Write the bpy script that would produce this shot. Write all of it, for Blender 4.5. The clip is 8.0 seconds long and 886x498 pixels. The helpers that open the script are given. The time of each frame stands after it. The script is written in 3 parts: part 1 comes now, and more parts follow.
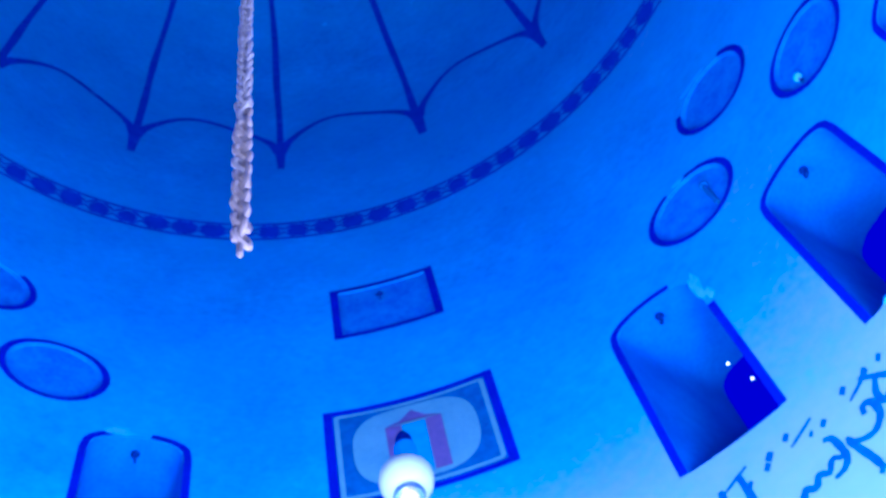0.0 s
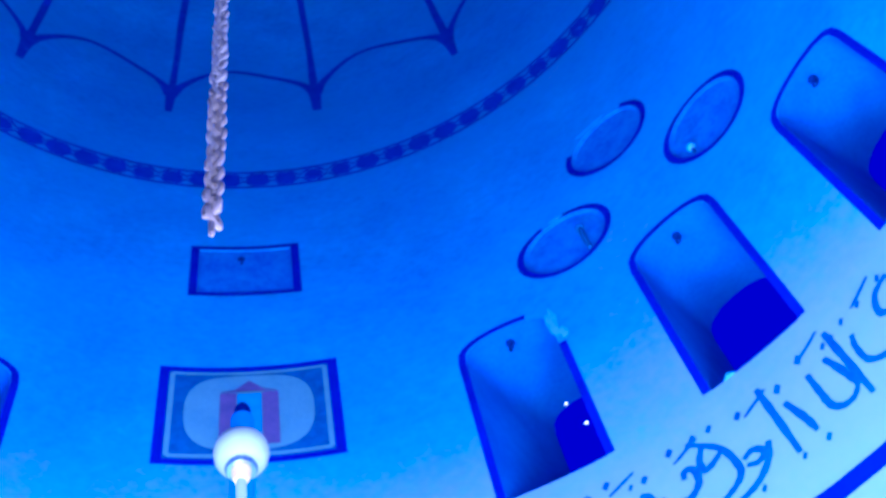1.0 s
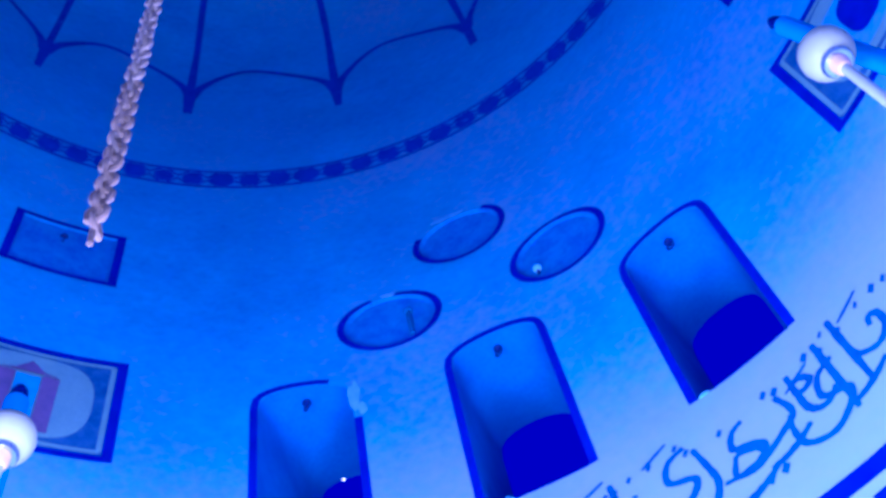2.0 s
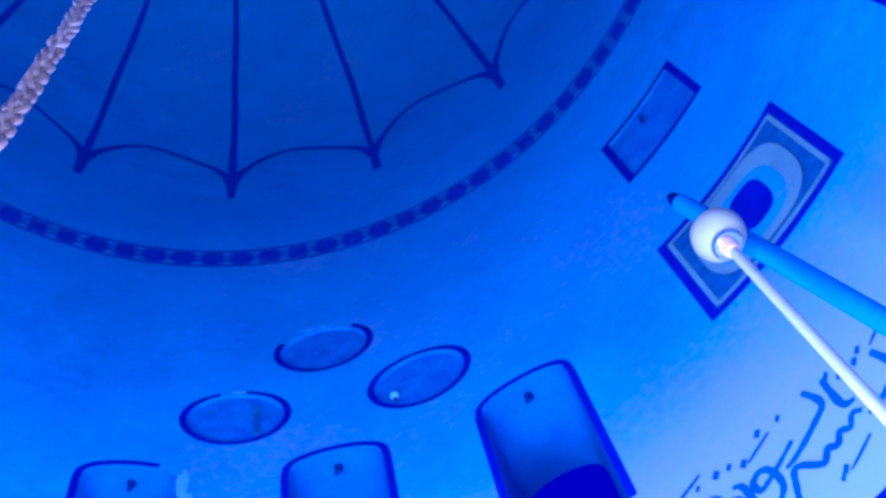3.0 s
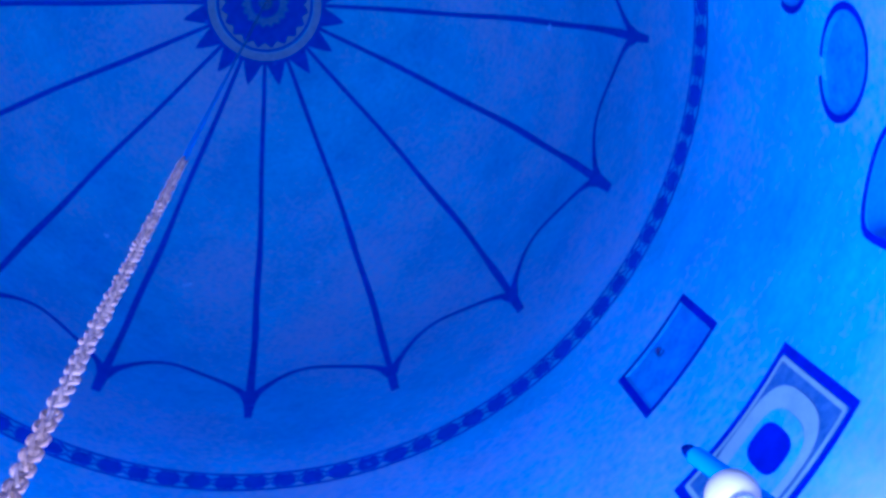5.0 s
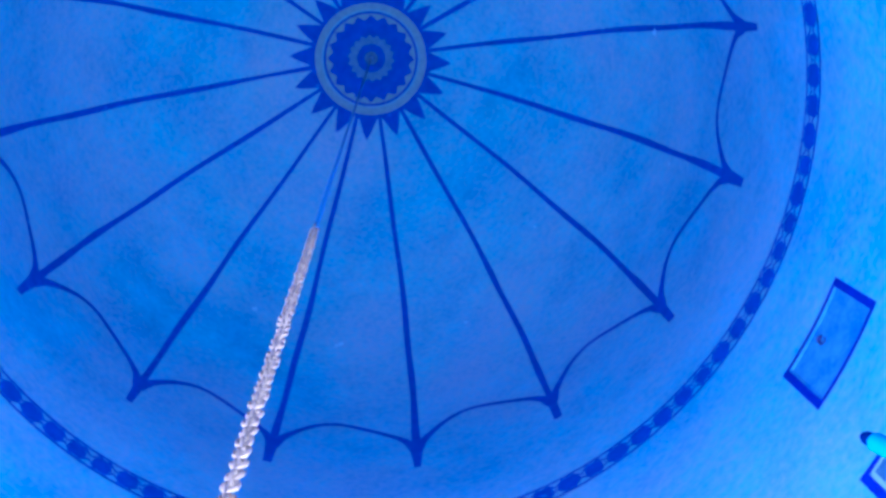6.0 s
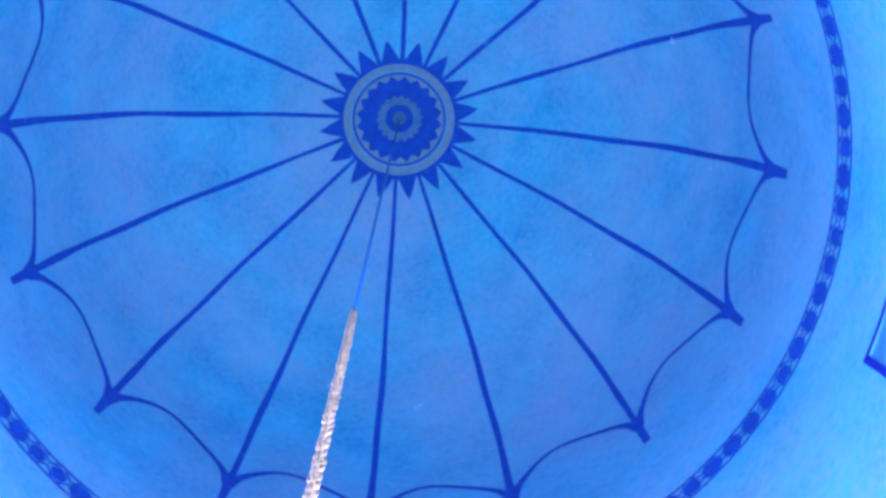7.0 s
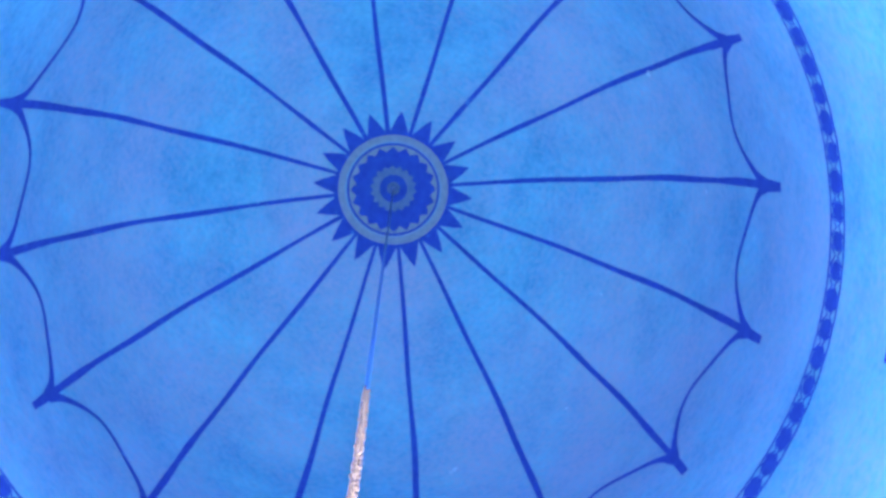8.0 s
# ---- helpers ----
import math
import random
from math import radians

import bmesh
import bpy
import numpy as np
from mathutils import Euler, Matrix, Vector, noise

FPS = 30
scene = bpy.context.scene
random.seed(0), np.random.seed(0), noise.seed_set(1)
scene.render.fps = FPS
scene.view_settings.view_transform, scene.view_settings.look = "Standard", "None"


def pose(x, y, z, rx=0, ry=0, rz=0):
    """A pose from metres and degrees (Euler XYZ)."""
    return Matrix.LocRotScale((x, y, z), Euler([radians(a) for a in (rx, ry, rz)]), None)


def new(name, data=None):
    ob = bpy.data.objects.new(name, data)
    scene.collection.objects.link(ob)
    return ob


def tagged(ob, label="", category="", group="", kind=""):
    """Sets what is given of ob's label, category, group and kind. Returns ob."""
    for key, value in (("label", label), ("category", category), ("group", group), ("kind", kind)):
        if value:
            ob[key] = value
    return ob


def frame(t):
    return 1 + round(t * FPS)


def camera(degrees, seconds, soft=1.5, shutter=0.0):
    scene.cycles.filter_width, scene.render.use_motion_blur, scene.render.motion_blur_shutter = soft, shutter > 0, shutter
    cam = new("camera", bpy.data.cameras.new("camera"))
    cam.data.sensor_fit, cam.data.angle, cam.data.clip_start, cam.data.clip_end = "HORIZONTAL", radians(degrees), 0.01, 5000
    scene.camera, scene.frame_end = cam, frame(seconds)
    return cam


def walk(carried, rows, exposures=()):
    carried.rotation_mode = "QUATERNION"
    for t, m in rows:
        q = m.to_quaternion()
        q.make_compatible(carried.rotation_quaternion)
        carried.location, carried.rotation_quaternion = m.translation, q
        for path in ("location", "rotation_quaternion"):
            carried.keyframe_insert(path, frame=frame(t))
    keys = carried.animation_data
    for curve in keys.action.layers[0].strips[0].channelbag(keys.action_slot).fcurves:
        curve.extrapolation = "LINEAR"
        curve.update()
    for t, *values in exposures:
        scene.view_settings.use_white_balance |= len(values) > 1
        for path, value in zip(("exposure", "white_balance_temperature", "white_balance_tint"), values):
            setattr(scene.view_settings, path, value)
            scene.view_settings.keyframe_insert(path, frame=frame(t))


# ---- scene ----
EXPOSURES = [(0.0, 0.06, 4250, -6), (0.5, 0.0, 4600, 22), (1.0, -0.08, 4200, -2), (1.5, -0.27, 4550, 18), (3.0, -0.28, 4400, 13), (3.5, -0.17, 4250, 4), (4.0, 0.15, 4650, 18),
             (5.5, 0.52, 5000, 1), (6.0, 1.1, 6000, -26), (6.5, 1.5, 8200, -28), (7.0, 1.62, 8700, -32), (7.5, 1.7, 9300, -30), (8.0, 1.76, 10600, -24)]
cam = camera(37.85, 8.0, soft=3.4)
walk(cam, [
    (0.0, pose(-0.5357, -0.1129, 1.5262, 156.313, 7.391, -88.730)),
    (0.5, pose(-0.5588, -0.0610, 1.5106, 155.583, 7.449, -94.947)),
    (1.0, pose(-0.5786, -0.0031, 1.5064, 153.898, 7.817, -103.404)),
    (1.5, pose(-0.5822, 0.0400, 1.5269, 153.738, 7.379, -113.516)),
    (1.7, pose(-0.5809, 0.0574, 1.5592, 153.558, 7.324, -117.170)),
    (2.8, pose(-0.4648, 0.0116, 1.5978, 157.478, 7.218, -135.212)),
    (3.0, pose(-0.4567, 0.0043, 1.5770, 158.606, 7.464, -136.439)),
    (3.5, pose(-0.5020, -0.0063, 1.5706, 161.853, 8.062, -139.333)),
    (4.0, pose(-0.5656, 0.0152, 1.5631, 165.170, 8.359, -140.422)),
    (4.2, pose(-0.5793, 0.0428, 1.5557, 166.354, 8.607, -139.561)),
    (5.3, pose(-0.6128, 0.1239, 1.6261, 167.466, 5.180, -134.500)),
    (5.5, pose(-0.6118, 0.1298, 1.6238, 167.843, 4.470, -131.977)),
    (6.0, pose(-0.6240, 0.1154, 1.6118, 169.437, 2.084, -126.714)),
    (6.5, pose(-0.6394, 0.0854, 1.6026, 170.599, 1.168, -120.543)),
    (7.0, pose(-0.7015, 0.0763, 1.6250, 171.716, 1.015, -115.948)),
    (7.5, pose(-0.7431, 0.0692, 1.6162, 173.226, 1.286, -110.996)),
    (8.0, pose(-0.7378, 0.0513, 1.5721, 174.600, 1.545, -107.470)),
], exposures=EXPOSURES)
from mathutils.geometry import delaunay_2d_cdt

# ---- plan: one unit of the plan is the radius of the drum ----
UNIT = 3.0          # metres
EYE = 1.5           # height of the plan's zero level over the floor
BAY = math.tau / 16
SPRING, APEX, ROUND = 3.107, 5.108, 3.19
THICK = 0.22
NICHE = {"square": 0.004, "round": 0.007}        # depth of the blind niches

# ---- light ----
world = bpy.data.worlds.new("night_sky")
scene.world = world
world.use_nodes = True
world.node_tree.nodes["Background"].inputs[0].default_value = (0.0, 0.004, 0.62, 1)
world.node_tree.nodes["Background"].inputs[1].default_value = 0.7

# unseen point lights added below the drum to light its walls, dome and chain
for name, place, power, size in (
    ("added_light", (1.45, 0.40, 2.5), 1000, 0.55),
    ("added_light", (0.55, -1.60, 2.5), 850, 0.55),
    ("added_light", (-0.25, -0.10, 1.3), 520, 0.28),
):
    lamp = new(name, bpy.data.lights.new(name, "POINT"))
    lamp.data.shadow_soft_size = size
    lamp.data.energy, lamp.data.color = power, (1.0, 0.97, 1.0)
    lamp.location = place

# ---- materials ----


def material(name, base, other, scale=3.0, rough=0.8, bump=0.15, fine=60.0, metal=0.0, chips=None, gloss=0.08, fade=None, band=None):
    """A worn surface: base and other mixed by a broad and a fine noise, with a fine relief; chips: (colour, amount)."""
    m = bpy.data.materials.new(name)
    m.use_nodes = True
    t = m.node_tree
    n, li = t.nodes, t.links
    b = n["Principled BSDF"]
    co = n.new("ShaderNodeTexCoord")

    def tex(s, detail):
        q = n.new("ShaderNodeTexNoise")
        q.inputs["Scale"].default_value, q.inputs["Detail"].default_value = s, detail
        q.inputs["Roughness"].default_value = 0.6
        li.new(co.outputs["Object"], q.inputs["Vector"])
        return q

    broad, small = tex(scale, 5), tex(fine, 4)
    mixer = n.new("ShaderNodeMath")
    mixer.operation = "MULTIPLY_ADD"
    li.new(small.outputs[0], mixer.inputs[0])
    mixer.inputs[1].default_value = 0.45
    half = n.new("ShaderNodeMath")
    half.operation = "MULTIPLY"
    li.new(broad.outputs[0], half.inputs[0])
    half.inputs[1].default_value = 0.75
    li.new(half.outputs[0], mixer.inputs[2])
    ramp = n.new("ShaderNodeValToRGB")
    ramp.color_ramp.elements[0].position, ramp.color_ramp.elements[1].position = 0.42, 0.8
    ramp.color_ramp.elements[0].color = (*base, 1)
    ramp.color_ramp.elements[1].color = (*other, 1)
    li.new(mixer.outputs[0], ramp.inputs[0])
    colour = ramp.outputs[0]
    if fade:
        # broad faded clouds, broken by a fine speckle
        cloud, grain = tex(0.55, 3), tex(19.0, 4)
        add = n.new("ShaderNodeMath")
        add.operation = "MULTIPLY_ADD"
        li.new(grain.outputs[0], add.inputs[0])
        add.inputs[1].default_value = 0.85
        li.new(cloud.outputs[0], add.inputs[2])
        soft = n.new("ShaderNodeMapRange")
        soft.inputs["From Min"].default_value, soft.inputs["From Max"].default_value = 0.76, 1.22
        li.new(add.outputs[0], soft.inputs["Value"])
        mix = n.new("ShaderNodeMix")
        mix.data_type = "RGBA"
        li.new(soft.outputs[0], mix.inputs[0])
        li.new(colour, mix.inputs[6])
        mix.inputs[7].default_value = (*fade, 1)
        colour = mix.outputs[2]
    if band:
        # paler colour on the lettered belt, painting in the light low on the wall, ending unevenly: (colour, lower
        # height, upper height)
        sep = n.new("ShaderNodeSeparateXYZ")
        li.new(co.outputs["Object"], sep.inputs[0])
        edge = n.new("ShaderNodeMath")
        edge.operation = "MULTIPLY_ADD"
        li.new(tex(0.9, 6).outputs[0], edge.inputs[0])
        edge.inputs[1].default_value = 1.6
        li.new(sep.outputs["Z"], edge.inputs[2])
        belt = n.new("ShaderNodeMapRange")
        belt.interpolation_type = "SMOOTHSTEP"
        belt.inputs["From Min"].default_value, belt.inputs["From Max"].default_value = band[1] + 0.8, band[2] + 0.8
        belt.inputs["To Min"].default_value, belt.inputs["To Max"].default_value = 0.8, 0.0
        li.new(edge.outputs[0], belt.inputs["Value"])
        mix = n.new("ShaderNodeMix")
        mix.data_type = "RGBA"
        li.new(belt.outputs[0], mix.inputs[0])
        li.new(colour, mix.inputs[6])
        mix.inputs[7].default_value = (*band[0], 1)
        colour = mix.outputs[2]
    if chips:
        spots = tex(7.0, 8)
        pick = n.new("ShaderNodeValToRGB")
        pick.color_ramp.elements[0].position, pick.color_ramp.elements[1].position = chips[1], chips[1] + 0.03
        li.new(spots.outputs[0], pick.inputs[0])
        mix = n.new("ShaderNodeMix")
        mix.data_type = "RGBA"
        li.new(pick.outputs[0], mix.inputs[0])
        li.new(colour, mix.inputs[6])
        mix.inputs[7].default_value = (*chips[0], 1)
        colour = mix.outputs[2]
    li.new(colour, b.inputs["Base Color"])
    b.inputs["Roughness"].default_value, b.inputs["Metallic"].default_value = rough, metal
    b.inputs["Specular IOR Level"].default_value = gloss
    bp = n.new("ShaderNodeBump")
    bp.inputs["Strength"].default_value, bp.inputs["Distance"].default_value = bump, 0.01
    li.new(mixer.outputs[0], bp.inputs["Height"])
    li.new(bp.outputs[0], b.inputs["Normal"])
    return m


# band: the brighter light on the lower wall, put into the colour
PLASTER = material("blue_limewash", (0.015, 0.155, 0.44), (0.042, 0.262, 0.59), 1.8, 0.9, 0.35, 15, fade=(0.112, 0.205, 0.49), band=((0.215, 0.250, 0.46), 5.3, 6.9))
DOME = PLASTER
# darker copy of the wall blue: shade inside the window openings put into colour
REVEAL = material("shaded_reveal_blue", (0.006, 0.075, 0.38), (0.016, 0.125, 0.47), 4, 0.9, 0.4, 50)
BLIND = material("scuffed_blue_paint", (0.008, 0.080, 0.38), (0.045, 0.165, 0.46), 7, 0.9, 0.4, 40)
LINE = material("dark_blue_paint", (0.0005, 0.005, 0.22), (0.001, 0.012, 0.31), 6, 0.8, 0.15, 80)
LINE_THIN = material("worn_blue_paint", (0.0005, 0.025, 0.30), (0.002, 0.050, 0.39), 9, 0.8, 0.15, 90, chips=((0.010, 0.10, 0.46), 0.66))
SCRIPT = material("lettering_paint", (0.003, 0.045, 0.19), (0.008, 0.085, 0.30), 9, 0.8, 0.1, 90)
PALE = material("pale_grey_paint", (0.095, 0.185, 0.29), (0.14, 0.245, 0.35), 5, 0.85, 0.15, 60)
GREY_BLUE = material("grey_blue_paint", (0.020, 0.080, 0.27), (0.050, 0.125, 0.34), 14, 0.85, 0.15, 60)
PALE_DULL = material("dull_grey_paint", (0.055, 0.125, 0.29), (0.095, 0.180, 0.37), 16, 0.85, 0.15, 60)
FIELD = material("slate_blue_paint", (0.010, 0.050, 0.20), (0.040, 0.100, 0.29), 14, 0.85, 0.15, 70)
ROSE = material("faded_rose_paint", (0.075, 0.055, 0.19), (0.13, 0.075, 0.24), 8, 0.85, 0.15, 70)
BARE = material("bare_plaster", (0.08, 0.24, 0.58), (0.16, 0.33, 0.65), 14, 0.95, 0.5, 60)
WHITE = material("white_enamel", (0.30, 0.30, 0.33), (0.36, 0.36, 0.38), 4, 0.35, 0.04, 40, gloss=0.5)
OPAL = material("opal_glass", (0.21, 0.205, 0.22), (0.25, 0.245, 0.25), 3, 0.45, 0.02, 20, gloss=0.2)
CHROME = material("dull_chrome", (0.35, 0.37, 0.42), (0.5, 0.5, 0.55), 12, 0.22, 0.05, 60, metal=1.0, gloss=0.5)
PINK = material("pinkish_porcelain", (0.44, 0.24, 0.27), (0.52, 0.32, 0.34), 6, 0.4, 0.05, 40, gloss=0.5)
STEEL = material("pale_worn_steel", (0.080, 0.060, 0.080), (0.112, 0.084, 0.108), 60, 0.95, 0.04, 120, gloss=0.0)
RUST = material("rust_stained_steel", (0.070, 0.046, 0.056), (0.115, 0.076, 0.090), 60, 0.9, 0.3, 300)
TUBE = material("bright_blue_plastic", (0.009, 0.135, 0.41), (0.014, 0.160, 0.46), 6, 0.6, 0.05, 60, gloss=0.04)
BLUISH = material("dull_bluish_steel", (0.064, 0.054, 0.083), (0.083, 0.071, 0.098), 60, 0.95, 0.04, 120, gloss=0.0)
WIRE = material("dark_cable", (0.012, 0.080, 0.27), (0.018, 0.100, 0.31), 20, 0.6, 0.1, 200)
IRON = material("dark_iron", (0.004, 0.01, 0.10), (0.01, 0.02, 0.16), 20, 0.6, 0.2, 90)
RUBBER = material("dark_blue_rubber", (0.001, 0.006, 0.09), (0.002, 0.010, 0.13), 20, 0.9, 0.1, 90, gloss=0.0)
STONE = material("floor_stone", (0.09, 0.10, 0.12), (0.15, 0.15, 0.17), 2, 0.6, 0.2, 30)

# ---- shared shapes ----


def radius(z):
    """The drum's and dome's inner radius at the height z of the plan."""
    return 1.0 - max((z - SPRING) / (APEX - SPRING), 0.0) ** ROUND


def height(r):
    """The height at which the dome has the radius r."""
    return SPRING + (APEX - SPRING) * max(1.0 - r, 0.0) ** (1 / ROUND)


def at(r, z, bay):
    return Vector((r * math.cos(-bay * BAY) * UNIT, r * math.sin(-bay * BAY) * UNIT, z * UNIT + EYE))


def on(z, bay, off=0.0):
    """A point of the inner surface, off plan units inside it."""
    p = at(radius(z), z, bay)
    if off:
        p += inward(z, bay) * off * UNIT
    return p


def inward(z, bay):
    a, b = at(radius(z - 0.004), z - 0.004, bay), at(radius(min(z + 0.004, APEX)), min(z + 0.004, APEX), bay)
    up = (b - a).normalized()
    side = Vector((math.sin(-bay * BAY), -math.cos(-bay * BAY), 0))
    n = up.cross(side)
    mid = at(radius(z), z, bay)
    return n if n.dot(Vector((0, 0, mid.z * 0.5 + 2)) - mid) > 0 else -n


def mesh(name, bm, mat, smooth=False):
    bmesh.ops.recalc_face_normals(bm, faces=bm.faces)
    me = bpy.data.meshes.new(name)
    bm.to_mesh(me)
    bm.free()
    me.materials.append(mat)
    if smooth:
        me.shade_smooth()
        me.set_sharp_from_angle(angle=radians(40))
    return me


def part(name, bm, mat, parent, label="", smooth=False):
    ob = new(name, mesh(name, bm, mat, smooth))
    ob.parent = parent
    if label:
        ob["label"] = label
    return ob


def shared(name, me, parent, m=None):
    ob = new(name, me)
    ob.parent = parent
    if m is not None:
        ob.matrix_basis = m
    return ob


def thing(name, label, category, group="", kind="", place=(0, 0, 0)):
    ob = new(name)
    ob.location = place
    ob.empty_display_size = 0.1
    return tagged(ob, label, category, group, kind)


def ribbon(bm, path, width, off=0.0013, taper=None):
    """A painted band along a path of (bay, z) on the inner surface."""
    pts = [on(z, b, off) for b, z in path]
    rows = []
    for i, (b, z) in enumerate(path):
        d = (pts[min(i + 1, len(pts) - 1)] - pts[max(i - 1, 0)]).normalized()
        n = inward(z, b)
        s = d.cross(n).normalized()
        w = (width if taper is None else width * taper[i]) * UNIT / 2
        rows.append((bm.verts.new(pts[i] + s * w), bm.verts.new(pts[i] - s * w)))
    for (a, b), (c, d) in zip(rows, rows[1:]):
        bm.faces.new((a, b, d, c))


def patch(bm, outline, off=0.0013, rings=1):
    """A painted patch: a fan over an outline of (bay, z)."""
    cb = sum(p[0] for p in outline) / len(outline)
    cz = sum(p[1] for p in outline) / len(outline)
    c = bm.verts.new(on(cz, cb, off))
    prev = None
    for k in range(1, rings + 1):
        f = k / rings
        row = [bm.verts.new(on(cz + (z - cz) * f, cb + (b - cb) * f, off)) for b, z in outline]
        for i in range(len(row)):
            j = (i + 1) % len(row)
            if prev is None:
                bm.faces.new((c, row[i], row[j]))
            else:
                bm.faces.new((prev[i], row[i], row[j], prev[j]))
        prev = row


def sheet(bm, b0, b1, z0, z1, off=0.0013, nb=10, nz=4):
    """A painted rectangle that follows the wall."""
    grid = [[bm.verts.new(on(z0 + (z1 - z0) * j / nz, b0 + (b1 - b0) * i / nb, off)) for i in range(nb + 1)] for j in range(nz + 1)]
    for j in range(nz):
        for i in range(nb):
            bm.faces.new((grid[j][i], grid[j][i + 1], grid[j + 1][i + 1], grid[j + 1][i]))


def lathe(bm, profile, steps=24, centre=(0, 0, 0)):
    """A turned body from (radius, height) pairs, in metres."""
    c = Vector(centre)
    rows = []
    for r, z in profile:
        if r < 1e-6:
            rows.append([bm.verts.new(c + Vector((0, 0, z)))] * steps)
        else:
            rows.append([bm.verts.new(c + Vector((r * math.cos(math.tau * k / steps), r * math.sin(math.tau * k / steps), z))) for k in range(steps)])
    for a, b in zip(rows, rows[1:]):
        for k in range(steps):
            q = []
            for v in (a[k], a[(k + 1) % steps], b[(k + 1) % steps], b[k]):
                if v not in q:
                    q.append(v)
            if len(q) > 2:
                bm.faces.new(q)


# ---- openings of the drum ----
BORDER = 0.0135                 # width of the painted border round an opening
WIN_HALF, WIN_LOW, WIN_SIDE, WIN_TOP = 0.0915, 1.466, 1.862, 1.917
RECT_HALF, RECT_LOW, RECT_TOP = 0.1106, 2.247, 2.465
ROUND_R, ROUND_HIGH, ROUND_LOW = 0.0966, 2.296, 2.065
STEP = 0.8365                   # bays between the arched windows of one group
GROUPS = (2.51, 6.51, 10.51, 14.51)
PANELS = (0.51, 4.51, 8.51, 12.51)


def arch(half, low, side, top, n=12):
    """An arched outline as (angle offset, height), from the lower left over the arch to the lower right."""
    pts = [(-half, low), (-half, side - 0.012)]
    for k in range(n + 1):
        a = math.pi * (1 - k / n)
        x = math.cos(a)
        pts.append((half * 0.985 * x, side + (top - side) * math.sin(a) ** 0.8))
    pts += [(half, side - 0.012), (half, low)]
    return pts


def closed(pts, n=8):
    """An outline whose sill is cut into short runs, so that it follows the round wall."""
    (x0, z0), (x1, z1) = pts[-1], pts[0]
    return pts + [(x0 + (x1 - x0) * i / n, z0 + (z1 - z0) * i / n) for i in range(1, n)]


def oval(r, cz, n=28):
    return [(r * math.cos(math.tau * k / n), cz + r * math.sin(math.tau * k / n)) for k in range(n)]


def box(half, low, top):
    n = 10
    return [(-half + 2 * half * i / n, top) for i in range(n + 1)] + [(half - 2 * half * i / n, low) for i in range(n + 1)]


OPENINGS = []                   # (kind, bay of the middle, outline)
for g in GROUPS:
    for k in (-1, 0, 1):
        OPENINGS.append(("arched", g + k * STEP, closed(arch(WIN_HALF - BORDER, WIN_LOW, WIN_SIDE - BORDER, WIN_TOP - BORDER))))
    OPENINGS.append(("round", g, oval(ROUND_R - BORDER * 0.7, ROUND_HIGH)))
    OPENINGS.append(("round", g - 0.4242, oval(ROUND_R - BORDER * 0.7, ROUND_LOW)))
    OPENINGS.append(("round", g + 0.4242, oval(ROUND_R - BORDER * 0.7, ROUND_LOW)))
for g in PANELS:
    OPENINGS.append(("square", g, box(RECT_HALF - 0.017, RECT_LOW + 0.012, RECT_TOP - 0.013)))


def inside(x, y, poly):
    hit = False
    for (x0, y0), (x1, y1) in zip(poly, poly[1:] + poly[:1]):
        if (y0 > y) != (y1 > y) and x < (x1 - x0) * (y - y0) / (y1 - y0) + x0:
            hit = not hit
    return hit


def tunnel(kind, bay, line, f):
    """The section of an opening at the share f of the wall's depth: the sides close in, the soffit curves up a little."""
    low, top = min(p[1] for p in line), max(p[1] for p in line)
    rise = 0.03 * f * f if kind == "arched" else 0.0
    # the three windows of a group are cut askew through the wall
    g = min(GROUPS, key=lambda q: abs(bay - q))
    side = round((bay - g) / STEP)
    lean = (0.062 if side < 0 else -0.018 * side) * f if kind == "arched" else 0.0
    return [(lean + x * (1 - {"arched": 0.22, "round": 0.10, "square": 0.06}[kind] * f), z + rise * (z - low) / (top - low)) for x, z in line]


def drum_skin(bm, r, flare):
    """One skin of the drum with its openings cut out, at the share flare of its depth."""
    verts, edges, holes = [], [], []
    for kind, bay, line in OPENINGS:
        if kind in NICHE and flare > 0:
            continue
        poly = [(bay * BAY + x, z) for x, z in tunnel(kind, bay, line, flare)]
        holes.append(poly)
        k = len(verts)
        verts += [Vector(p) for p in poly]
        edges += [(k + i, k + (i + 1) % len(poly)) for i in range(len(poly))]
    for i in range(129):
        for z in (-0.5, 0.0, 0.5, 0.9, 1.1, 1.3, 1.45, 1.6, 1.75, 1.9, 2.03, 2.2, 2.4, 2.55, 2.75, SPRING):
            x = i / 8 * BAY
            if not any(inside(x, z, h) for h in holes):
                verts.append(Vector((x, z)))
    out, _, faces, *_ = delaunay_2d_cdt(verts, edges, [], 0, 1e-5)
    made = [bm.verts.new(at(r, v.y, v.x / BAY)) for v in out]
    for f in faces:
        cx, cz = sum(out[i].x for i in f) / 3, sum(out[i].y for i in f) / 3
        if not any(inside(cx, cz, h) for h in holes):
            bm.faces.new([made[i] for i in f])


